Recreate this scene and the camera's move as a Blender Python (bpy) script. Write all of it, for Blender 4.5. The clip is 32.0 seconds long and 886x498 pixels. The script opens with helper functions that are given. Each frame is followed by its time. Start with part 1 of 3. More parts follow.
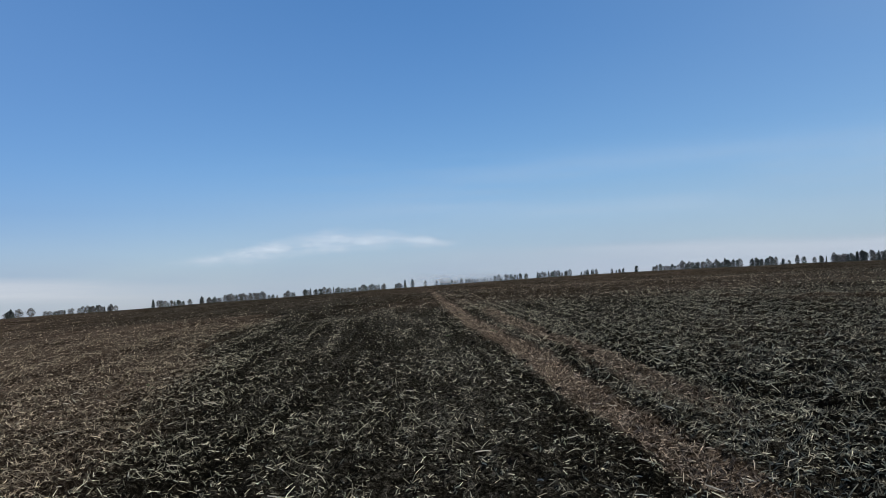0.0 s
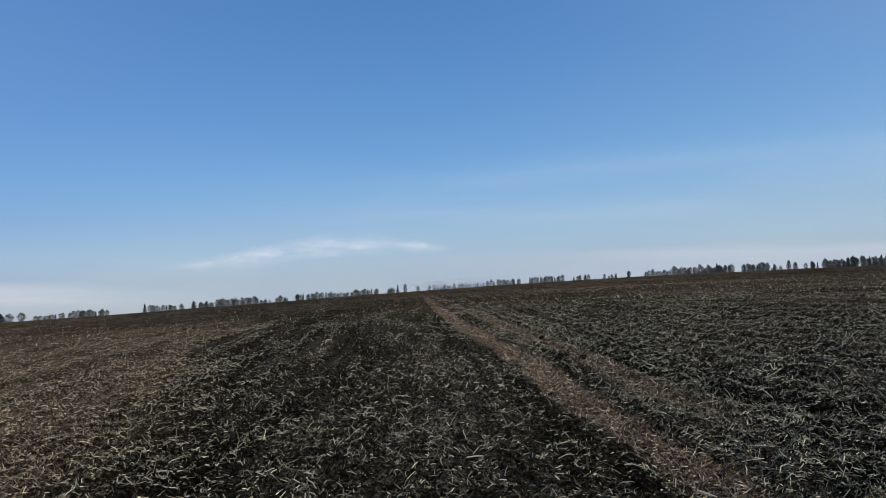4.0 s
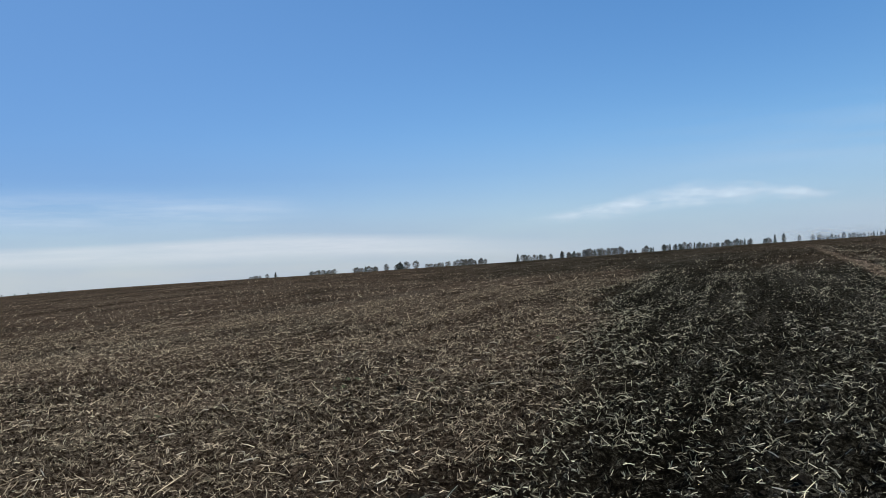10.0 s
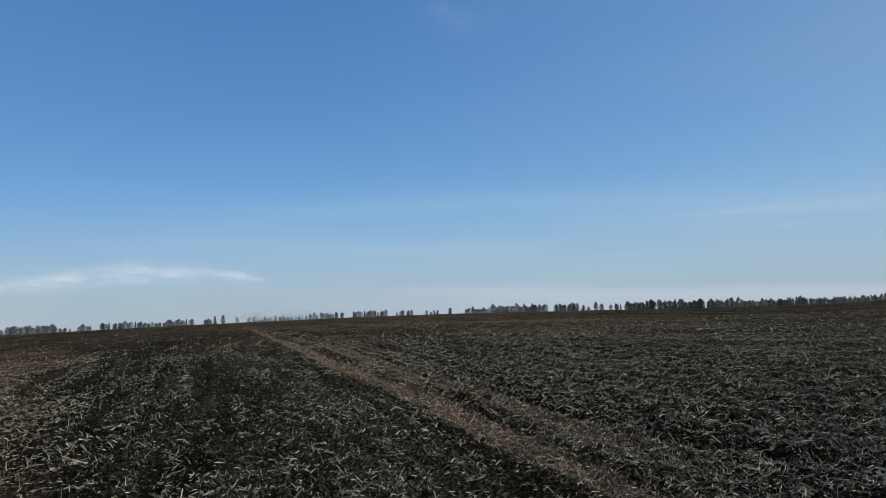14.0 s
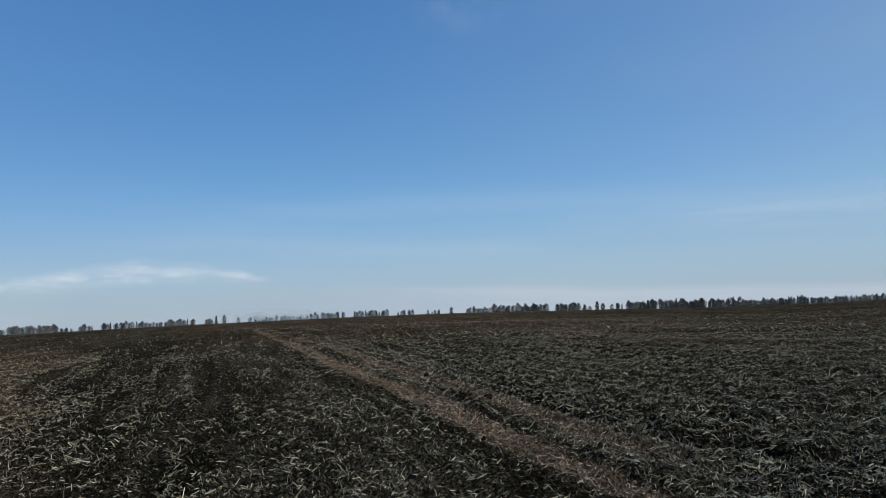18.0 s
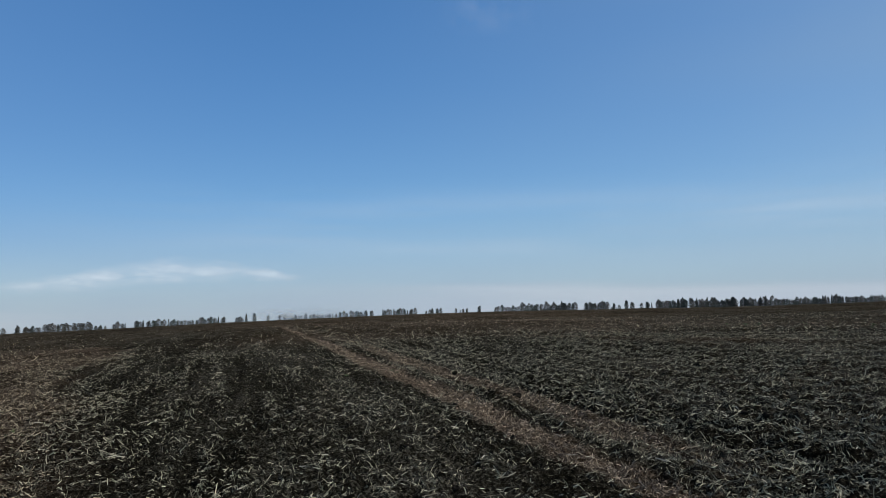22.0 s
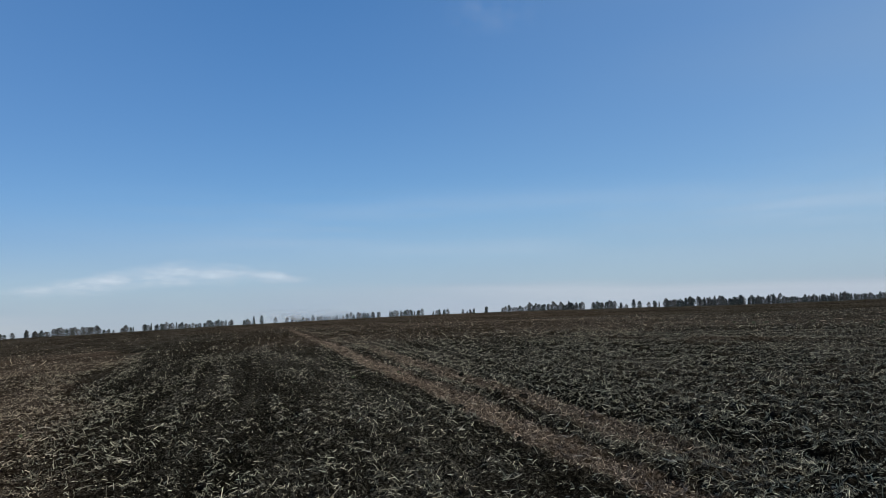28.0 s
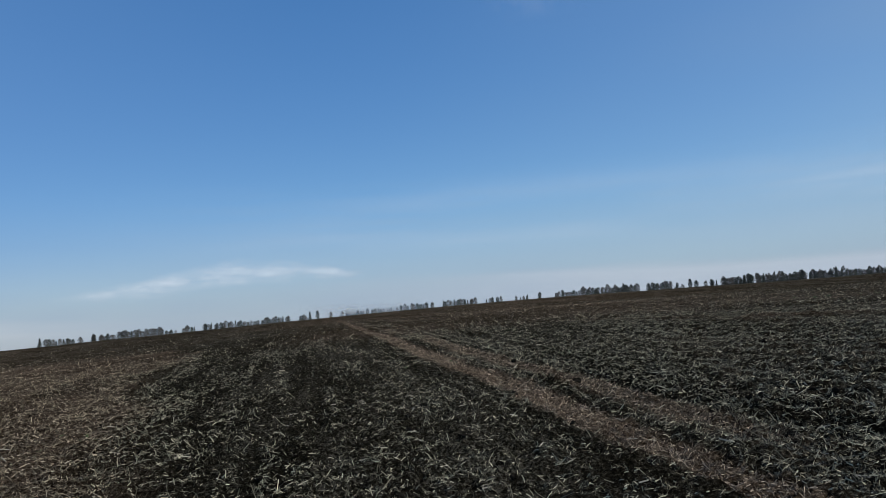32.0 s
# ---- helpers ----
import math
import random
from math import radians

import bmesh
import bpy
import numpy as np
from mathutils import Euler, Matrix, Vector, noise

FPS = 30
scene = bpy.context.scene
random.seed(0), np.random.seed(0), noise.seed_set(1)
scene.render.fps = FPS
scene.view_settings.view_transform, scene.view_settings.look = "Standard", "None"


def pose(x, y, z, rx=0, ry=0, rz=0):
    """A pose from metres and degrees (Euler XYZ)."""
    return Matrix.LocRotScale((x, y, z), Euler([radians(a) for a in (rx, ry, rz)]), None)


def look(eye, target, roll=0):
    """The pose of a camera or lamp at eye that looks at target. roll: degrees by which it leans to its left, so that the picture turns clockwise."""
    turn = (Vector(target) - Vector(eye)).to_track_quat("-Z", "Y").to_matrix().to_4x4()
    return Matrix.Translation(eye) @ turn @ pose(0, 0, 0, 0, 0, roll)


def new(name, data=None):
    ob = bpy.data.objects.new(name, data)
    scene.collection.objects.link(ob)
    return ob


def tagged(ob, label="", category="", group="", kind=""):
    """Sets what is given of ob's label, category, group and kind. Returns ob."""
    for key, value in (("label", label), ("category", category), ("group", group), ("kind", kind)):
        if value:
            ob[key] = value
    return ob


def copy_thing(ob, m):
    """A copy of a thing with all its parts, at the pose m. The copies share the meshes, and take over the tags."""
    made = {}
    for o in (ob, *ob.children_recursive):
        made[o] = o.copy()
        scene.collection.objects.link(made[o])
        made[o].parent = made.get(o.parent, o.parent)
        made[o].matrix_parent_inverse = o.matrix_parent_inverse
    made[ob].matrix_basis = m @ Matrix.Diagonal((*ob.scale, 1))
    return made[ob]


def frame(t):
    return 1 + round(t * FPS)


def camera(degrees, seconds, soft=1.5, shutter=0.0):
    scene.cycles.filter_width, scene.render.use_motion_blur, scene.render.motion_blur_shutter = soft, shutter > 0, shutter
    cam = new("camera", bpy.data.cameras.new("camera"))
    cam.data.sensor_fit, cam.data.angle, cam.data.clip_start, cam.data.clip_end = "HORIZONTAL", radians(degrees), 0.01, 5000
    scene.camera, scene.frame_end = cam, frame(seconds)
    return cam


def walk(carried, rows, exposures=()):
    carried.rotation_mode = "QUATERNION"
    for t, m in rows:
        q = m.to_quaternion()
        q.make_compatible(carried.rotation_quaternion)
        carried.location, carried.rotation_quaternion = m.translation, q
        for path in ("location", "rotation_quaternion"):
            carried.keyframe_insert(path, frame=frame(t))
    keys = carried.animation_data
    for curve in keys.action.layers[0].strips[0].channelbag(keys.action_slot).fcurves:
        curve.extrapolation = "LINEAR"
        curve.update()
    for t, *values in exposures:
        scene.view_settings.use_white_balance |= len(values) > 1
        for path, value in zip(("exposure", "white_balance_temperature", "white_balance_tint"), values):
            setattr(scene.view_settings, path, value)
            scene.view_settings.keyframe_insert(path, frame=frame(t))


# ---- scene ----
EXPOSURES = [(0.0, 0.27, 6090, 10), (7.5, 0.27, 6090, 10), (8.5, 0.30, 6020, 8), (9.0, 0.33, 6000, 7), (9.5, 0.41, 6010, 7), (10.0, 0.40, 6020, 7), (11.0, 0.42, 6130, 8),
             (11.8, 0.22, 6080, 7), (26.5, 0.21, 6080, 7), (29.0, 0.21, 6110, 9), (30.5, 0.16, 5960, 7), (32.0, 0.15, 5980, 8)]
cam = camera(58.95, 32.0, soft=0.8)

# seconds, place in metres, yaw to the left, pitch up, roll
PATH = [
    (0, -0.000, 0.000, 1.600, 0.00, 3.31, -2.49),
    (0.5, 0.003, 0.005, 1.600, -0.19, 3.55, -2.76),
    (1, 0.004, 0.003, 1.596, -0.24, 3.50, -2.81),
    (1.5, 0.003, 0.003, 1.594, -0.47, 3.62, -2.44),
    (2, 0.012, 0.013, 1.593, -1.20, 3.62, -2.53),
    (2.5, 0.004, 0.018, 1.590, -0.84, 3.51, -2.31),
    (3, 0.006, 0.022, 1.592, -0.92, 3.45, -2.31),
    (3.5, 0.005, 0.019, 1.595, -0.65, 3.72, -2.46),
    (5.5, 0.006, 0.026, 1.596, -0.39, 3.30, -2.31),
    (6, 0.013, 0.021, 1.594, -0.41, 3.39, -2.49),
    (6.5, 0.016, 0.021, 1.600, -1.19, 4.39, -2.34),
    (7, 0.016, 0.038, 1.595, -1.29, 3.51, -2.68),
    (7.5, -0.033, 0.114, 1.585, -0.93, 2.26, -4.22),
    (8, -0.213, 0.198, 1.572, 2.21, 1.71, -3.34),
    (8.5, -0.487, 0.217, 1.627, 12.86, 1.25, -1.15),
    (9, -0.646, 0.238, 1.626, 23.21, -0.32, -0.71),
    (9.5, -0.857, 0.498, 1.574, 25.81, -1.28, -1.72),
    (10, -0.998, 0.709, 1.594, 25.77, 1.05, -2.00),
    (10.5, -1.180, 0.851, 1.633, 13.72, 1.46, -1.28),
    (11, -1.297, 0.946, 1.649, -9.45, 2.24, -1.74),
    (11.5, -1.224, 0.994, 1.646, -14.05, 4.91, -2.17),
    (12, -1.188, 1.005, 1.649, -14.57, 5.64, -2.47),
    (12.5, -1.192, 1.025, 1.645, -13.31, 5.34, -1.68),
    (13, -1.193, 1.028, 1.639, -13.04, 4.95, -1.33),
    (13.5, -1.183, 1.027, 1.647, -13.82, 5.56, -1.44),
    (14, -1.181, 1.024, 1.650, -13.48, 5.74, -1.22),
    (14.5, -1.180, 1.024, 1.647, -13.51, 5.49, -1.20),
    (16.5, -1.179, 1.021, 1.647, -14.04, 5.48, -1.39),
    (17, -1.182, 1.010, 1.647, -13.81, 5.65, -1.29),
    (17.5, -1.183, 1.002, 1.646, -13.91, 5.82, -1.36),
    (18, -1.183, 1.004, 1.647, -13.40, 5.71, -1.27),
    (18.5, -1.181, 1.011, 1.649, -13.13, 5.66, -1.33),
    (19, -1.191, 1.015, 1.645, -12.05, 5.23, -1.29),
    (19.5, -1.200, 1.014, 1.642, -11.23, 5.61, -0.95),
    (20, -1.199, 1.006, 1.641, -11.45, 5.73, -0.82),
    (20.5, -1.190, 0.997, 1.645, -11.64, 5.87, -1.05),
    (21, -1.187, 0.993, 1.644, -11.92, 5.69, -1.24),
    (21.5, -1.190, 0.993, 1.643, -11.66, 5.72, -0.89),
    (22, -1.195, 0.995, 1.645, -11.34, 5.65, -1.10),
    (22.5, -1.193, 0.993, 1.647, -11.17, 5.68, -1.08),
    (23, -1.189, 0.995, 1.653, -11.48, 5.79, -0.89),
    (23.5, -1.189, 0.992, 1.652, -11.38, 5.77, -1.06),
    (24, -1.187, 0.994, 1.651, -11.43, 5.71, -0.84),
    (24.5, -1.185, 0.993, 1.656, -11.53, 5.86, -0.90),
    (25, -1.191, 0.993, 1.654, -11.12, 5.91, -1.14),
    (25.5, -1.180, 0.990, 1.656, -11.01, 5.98, -1.57),
    (26, -1.184, 0.994, 1.651, -10.70, 5.85, -1.53),
    (26.5, -1.182, 0.999, 1.655, -10.22, 6.02, -1.38),
    (28.5, -1.165, 1.010, 1.654, -10.99, 5.66, -1.65),
    (29, -1.163, 1.024, 1.662, -10.51, 5.86, -1.64),
    (29.5, -1.173, 1.023, 1.666, -8.70, 5.93, -1.37),
    (30, -1.176, 1.012, 1.673, -8.95, 6.10, -1.35),
    (30.5, -1.163, 0.989, 1.662, -9.59, 7.64, -1.93),
    (31, -1.136, 0.984, 1.661, -13.07, 6.53, -2.55),
    (31.5, -1.131, 1.022, 1.648, -9.73, 5.94, -2.45),
    (32, -1.091, 1.024, 1.640, -7.12, 5.08, -3.90),
]


def carried_pose(x, y, z, yaw, pitch, roll):
    a, b = radians(yaw), radians(pitch)
    return look((x, y, z), (x - math.sin(a) * math.cos(b), y + math.cos(a) * math.cos(b), z + math.sin(b)), roll)


walk(cam, [(t, carried_pose(*row)) for t, *row in PATH], EXPOSURES)

# ---- sky, sun ----
SUN_AZ, SUN_EL = -104.0, 52.0      # degrees, azimuth to the left from +y
world = bpy.data.worlds.new("sky")
scene.world = world
world.use_nodes = True
wn = world.node_tree.nodes
sky = wn.new("ShaderNodeTexSky")
sky.sky_type, sky.sun_disc = "NISHITA", False
sky.sun_elevation, sky.sun_rotation = radians(SUN_EL), radians(-SUN_AZ)
sky.altitude, sky.air_density, sky.dust_density, sky.ozone_density = 150.0, 1.0, 0.0, 1.0
wn["Background"].inputs["Strength"].default_value = 0.098
rich = wn.new("ShaderNodeHueSaturation")
rich.inputs["Saturation"].default_value, rich.inputs["Hue"].default_value = 1.34, 0.503
world.node_tree.links.new(sky.outputs["Color"], rich.inputs["Color"])
world.node_tree.links.new(rich.outputs["Color"], wn["Background"].inputs["Color"])

sun_data = bpy.data.lights.new("sun", "SUN")
sun_data.energy, sun_data.angle, sun_data.color = 4.3, radians(0.53), (1.0, 0.93, 0.82)
sun = new("sun", sun_data)
sa, se = radians(SUN_AZ), radians(SUN_EL)
sun.matrix_world = look((-60 * math.sin(sa) * math.cos(se), 60 * math.cos(sa) * math.cos(se), 60 * math.sin(se)), (0, 0, 0))


# ---- materials ----
def material(name, rough=0.9, gloss=0.2):
    m = bpy.data.materials.new(name)
    m.use_nodes = True
    b = m.node_tree.nodes["Principled BSDF"]
    b.inputs["Roughness"].default_value = rough
    b.inputs["Specular IOR Level"].default_value = gloss
    return m, m.node_tree.nodes, m.node_tree.links, b


def noise_node(n, l, scale, detail=4.0, rough=0.6, vector=None):
    t = n.new("ShaderNodeTexNoise")
    t.inputs["Scale"].default_value, t.inputs["Detail"].default_value, t.inputs["Roughness"].default_value = scale, detail, rough
    if vector is not None:
        l.new(vector, t.inputs["Vector"])
    return t.outputs["Fac"]


def ramp(n, l, fac, *stops):
    r = n.new("ShaderNodeValToRGB")
    while len(r.color_ramp.elements) < len(stops):
        r.color_ramp.elements.new(0.5)
    for e, (p, c) in zip(r.color_ramp.elements, stops):
        e.position, e.color = p, (*c, 1.0) if len(c) == 3 else c
    l.new(fac, r.inputs["Fac"])
    return r.outputs["Color"]


def mix(n, l, fac, a, b, kind="MIX"):
    m = n.new("ShaderNodeMix")
    m.data_type, m.blend_type = "RGBA", kind
    for socket, value in ((m.inputs[0], fac), (m.inputs[6], a), (m.inputs[7], b)):
        if isinstance(value, (int, float)):
            socket.default_value = value
        elif isinstance(value, tuple):
            socket.default_value = (*value, 1.0)
        else:
            l.new(value, socket)
    return m.outputs[2]


def calc(n, l, op, a, b=0.0, c=0.0):
    m = n.new("ShaderNodeMath")
    m.operation = op
    for socket, value in zip(m.inputs, (a, b, c)):
        if isinstance(value, (int, float)):
            socket.default_value = value
        else:
            l.new(value, socket)
    return m.outputs[0]


def bump(n, l, b, height, strength=0.5, distance=0.02):
    k = n.new("ShaderNodeBump")
    k.inputs["Strength"].default_value, k.inputs["Distance"].default_value = strength, distance
    l.new(height, k.inputs["Height"])
    l.new(k.outputs["Normal"], b.inputs["Normal"])


def soil_material():
    """Black earth; the vertex layer 'dry' tells drier, browner and straw-strewn ground from fresh dark ground, and
    carries painted furrow shade.
    """
    m, n, l, b = material("black_earth", 1.0, 0.0)
    place = n.new("ShaderNodeNewGeometry").outputs["Position"]
    dry = n.new("ShaderNodeAttribute")
    dry.attribute_name = "dry"
    track = n.new("ShaderNodeAttribute")
    track.attribute_name = "track"
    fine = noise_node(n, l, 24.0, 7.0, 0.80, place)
    coarse = noise_node(n, l, 1.3, 3.0, 0.7, place)
    mid = noise_node(n, l, 5.5, 4.0, 0.6, place)
    broad = noise_node(n, l, 0.22, 6.0, 0.6, place)
    lay = n.new("ShaderNodeMapping")
    lay.inputs["Rotation"].default_value, lay.inputs["Scale"].default_value = (0, 0, radians(-1.7)), (1.4, 0.11, 1.0)
    l.new(place, lay.inputs["Vector"])
    streak = noise_node(n, l, 1.0, 7.0, 0.65, lay.outputs["Vector"])
    wide = n.new("ShaderNodeMapping")
    wide.inputs["Rotation"].default_value, wide.inputs["Scale"].default_value = (0, 0, radians(-1.7)), (0.16, 0.010, 1.0)
    l.new(place, wide.inputs["Vector"])
    swath = noise_node(n, l, 1.0, 6.0, 0.62, wide.outputs["Vector"])
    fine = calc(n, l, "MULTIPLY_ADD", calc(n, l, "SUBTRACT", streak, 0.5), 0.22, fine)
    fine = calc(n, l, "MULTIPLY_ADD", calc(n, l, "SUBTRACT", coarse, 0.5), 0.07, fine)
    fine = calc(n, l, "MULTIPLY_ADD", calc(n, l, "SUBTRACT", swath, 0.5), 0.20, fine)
    # near-black low ends paint the shade between the crumbs into the colour
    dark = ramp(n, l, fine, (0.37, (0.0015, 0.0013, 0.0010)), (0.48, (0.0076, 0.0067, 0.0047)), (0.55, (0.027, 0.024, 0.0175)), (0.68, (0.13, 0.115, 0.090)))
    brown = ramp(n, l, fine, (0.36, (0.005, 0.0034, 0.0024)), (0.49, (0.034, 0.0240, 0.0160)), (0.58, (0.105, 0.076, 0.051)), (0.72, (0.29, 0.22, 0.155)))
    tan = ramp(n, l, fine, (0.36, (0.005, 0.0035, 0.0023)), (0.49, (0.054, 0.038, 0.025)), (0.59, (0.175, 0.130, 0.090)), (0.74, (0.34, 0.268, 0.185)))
    shift = calc(n, l, "MULTIPLY", calc(n, l, "SUBTRACT", mid, 0.5), 0.10)
    patch = calc(n, l, "MULTIPLY", calc(n, l, "SUBTRACT", broad, 0.5), 0.12)
    fac = n.new("ShaderNodeClamp")
    l.new(calc(n, l, "ADD", calc(n, l, "ADD", dry.outputs["Fac"], shift), patch), fac.inputs["Value"])
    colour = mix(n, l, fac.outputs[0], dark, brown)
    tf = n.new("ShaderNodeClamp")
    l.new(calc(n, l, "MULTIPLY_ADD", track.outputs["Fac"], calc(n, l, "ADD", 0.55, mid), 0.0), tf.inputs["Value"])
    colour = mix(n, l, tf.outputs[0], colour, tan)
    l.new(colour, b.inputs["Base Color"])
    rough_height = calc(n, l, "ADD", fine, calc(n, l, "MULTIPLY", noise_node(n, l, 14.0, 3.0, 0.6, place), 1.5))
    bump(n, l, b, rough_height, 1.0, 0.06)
    return m


def straw_material(name, low, high):
    m, n, l, b = material(name, 0.75, 0.05)
    geo = n.new("ShaderNodeNewGeometry")
    between = [tuple(p + (q - p) * k for p, q in zip(low, high)) for k in (0.18, 0.43)]
    colour = ramp(n, l, geo.outputs["Random Per Island"], (0.0, low), (0.50, between[0]), (0.82, between[1]), (1.0, high))
    streak = noise_node(n, l, 60.0, 3.0, 0.6, geo.outputs["Position"])
    colour = mix(n, l, calc(n, l, "MULTIPLY", streak, 0.4), colour, (0.045, 0.037, 0.027))
    l.new(colour, b.inputs["Base Color"])
    return m


def clod_material():
    m, n, l, b = material("earth_clod", 1.0, 0.0)
    place = n.new("ShaderNodeNewGeometry").outputs["Position"]
    f = noise_node(n, l, 45.0, 5.0, 0.7, place)
    l.new(ramp(n, l, f, (0.3, (0.003, 0.0026, 0.002)), (0.7, (0.024, 0.02, 0.0155))), b.inputs["Base Color"])
    bump(n, l, b, f, 0.8, 0.02)
    return m


def leaf_material(name, low, high):
    m, n, l, b = material(name, 0.8)
    geo = n.new("ShaderNodeNewGeometry")
    per = n.new("ShaderNodeObjectInfo").outputs["Random"]
    colour = ramp(n, l, geo.outputs["Random Per Island"], (0.0, low), (1.0, high))
    colour = mix(n, l, calc(n, l, "MULTIPLY", per, 0.5), colour, (0.055, 0.055, 0.05))
    l.new(colour, b.inputs["Base Color"])
    return m


def bark_material():
    m, n, l, b = material("bark", 0.9)
    f = noise_node(n, l, 6.0, 4.0, 0.6, n.new("ShaderNodeNewGeometry").outputs["Position"])
    l.new(ramp(n, l, f, (0.35, (0.05, 0.045, 0.04)), (0.65, (0.22, 0.2, 0.18))), b.inputs["Base Color"])
    return m


def cloud_material(name, scale, low, high, thick, glow_strength, tone=(0.58, 0.66, 0.79)):
    """Thin ice cloud, haze or an added sky tint: a glowing veil whose thickness comes from stretched noise and fades to
    its rim (layer 'veil').
    """
    m, n, l, b = material(name)
    n.remove(b)
    uv = n.new("ShaderNodeUVMap").outputs["UV"]
    veil = n.new("ShaderNodeAttribute")
    veil.attribute_name = "veil"
    at = n.new("ShaderNodeMapping")
    at.inputs["Scale"].default_value = scale
    at.inputs["Rotation"].default_value = (0, 0, radians(-4))
    l.new(uv, at.inputs["Vector"])
    f = noise_node(n, l, 1.0, 7.0, 0.62, at.outputs["Vector"])
    r = n.new("ShaderNodeMapRange")
    r.inputs["From Min"].default_value, r.inputs["From Max"].default_value = low, high
    l.new(f, r.inputs["Value"])
    amount = calc(n, l, "MULTIPLY", calc(n, l, "MULTIPLY", r.outputs["Result"], veil.outputs["Fac"]), thick)
    clear, glow, both = n.new("ShaderNodeBsdfTransparent"), n.new("ShaderNodeEmission"), n.new("ShaderNodeMixShader")
    glow.inputs["Color"].default_value, glow.inputs["Strength"].default_value = (*tone, 1), glow_strength * 0.84
    l.new(amount, both.inputs[0])
    l.new(clear.outputs[0], both.inputs[1])
    l.new(glow.outputs[0], both.inputs[2])
    l.new(both.outputs[0], n["Material Output"].inputs["Surface"])
    return m


SOIL = soil_material()
STRAW = straw_material("weathered_straw", (0.024, 0.0208, 0.0130), (0.82, 0.735, 0.505))
BROWN_STRAW = straw_material("dusty_brown_straw", (0.023, 0.0160, 0.0092), (0.70, 0.565, 0.38))
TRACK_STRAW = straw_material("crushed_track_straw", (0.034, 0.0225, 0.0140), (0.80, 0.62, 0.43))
PALE = straw_material("pale_straw", (0.34, 0.30, 0.22), (0.74, 0.66, 0.52))
CLOD = clod_material()
PINE = leaf_material("pine_needles", (0.020, 0.027, 0.022), (0.060, 0.072, 0.056))
TWIGS = leaf_material("bare_twigs", (0.030, 0.028, 0.024), (0.13, 0.12, 0.10))
SCRUB = leaf_material("dry_scrub", (0.05, 0.045, 0.03), (0.12, 0.11, 0.07))
WEED = leaf_material("weed_leaf", (0.035, 0.055, 0.018), (0.11, 0.14, 0.05))
BARK = bark_material()


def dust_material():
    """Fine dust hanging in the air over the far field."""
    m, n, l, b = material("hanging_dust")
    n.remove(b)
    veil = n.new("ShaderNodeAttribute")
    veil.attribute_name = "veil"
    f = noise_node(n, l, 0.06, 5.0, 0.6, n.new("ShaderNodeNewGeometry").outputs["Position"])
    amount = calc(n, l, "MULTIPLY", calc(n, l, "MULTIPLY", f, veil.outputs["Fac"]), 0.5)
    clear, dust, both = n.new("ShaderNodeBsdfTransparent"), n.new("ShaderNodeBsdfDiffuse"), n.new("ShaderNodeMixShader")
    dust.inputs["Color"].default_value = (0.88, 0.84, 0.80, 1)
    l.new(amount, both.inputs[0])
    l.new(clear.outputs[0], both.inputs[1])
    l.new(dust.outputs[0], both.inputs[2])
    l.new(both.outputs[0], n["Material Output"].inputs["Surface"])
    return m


DUST = dust_material()


# ---- the lie of the land ----
def lattice(ix, iy, seed):
    h = (ix.astype(np.int64) * 374761393 + iy.astype(np.int64) * 668265263 + seed * 974634777) & 0xFFFFFFFF
    h = ((h ^ (h >> 13)) * 1274126177) & 0xFFFFFFFF
    return ((h ^ (h >> 16)) & 0xFFFFFF) / float(0xFFFFFF)


def grain(x, y, seed):
    """Smooth value noise, 0 to 1, of one metre's grain."""
    ix, iy = np.floor(x), np.floor(y)
    fx, fy = x - ix, y - iy
    fx, fy = fx * fx * (3 - 2 * fx), fy * fy * (3 - 2 * fy)
    a, b = lattice(ix, iy, seed), lattice(ix + 1, iy, seed)
    c, d = lattice(ix, iy + 1, seed), lattice(ix + 1, iy + 1, seed)
    return (a * (1 - fx) + b * fx) * (1 - fy) + (c * (1 - fx) + d * fx) * fy


def ease(v, lo, hi):
    k = np.clip((v - lo) / (hi - lo), 0, 1)
    return k * k * (3 - 2 * k)


RIDGE, HOLLOW = 650.0, 0.95


def skyline(azimuth):
    """How high the far ridge stands, in degrees, over the azimuth in degrees to the left."""
    a = np.clip(azimuth, -44, 57) / 40
    return ((((-0.4502 * a + 0.4980) * a + 0.8220) * a - 0.9904) * a - 1.2296) * a + 0.7049


def track_line(y):
    """Where the nearer wheel track runs: it swings gently to the left as it climbs the brow."""
    at, x = (-20, 0, 6, 10, 14, 17, 20, 25, 32, 40, 88, 650), (2.6, 2.05, 1.82, 1.62, 1.36, 1.12, 0.86, 0.46, 0.20, 0.0, -1.15, -15.0)
    return (np.interp(y - 1.2, at, x) + np.interp(y, at, x) + np.interp(y + 1.2, at, x)) / 3


def across(x, y):
    """The distance across the rows from the nearer wheel track."""
    return x - track_line(y)


def fanned(x, y):
    """1 where the rows fan out to the side of the hill."""
    return ease(x / np.maximum(y, 1.0), 0.24, 0.36) * ease(y, 1.0, 3.0) * (1 - ease(y, 60, 120))


def fan_row(x, y):
    """The number across the fanned rows; each row keeps one value."""
    return np.log(np.maximum(x - 0.133 * y, 0.2)) + 2 * np.log(np.maximum(y, 1.0) / 10)


def row_wave(x, y):
    """The ridges that the machine left, -1 to 1."""
    u, w = across(x, y), fanned(x, y)
    v = fan_row(x, y)
    straight = np.sin(u * 2 * math.pi / 0.36 + 2.2 * grain(u / 2.0, y / 3.5, 14))
    fan = np.sin(v * 2 * math.pi / 0.21 + 2.6 * grain(v / 0.5, (y - 0.5 * x) / 9.0, 24))
    return (1 - w) * straight + w * fan


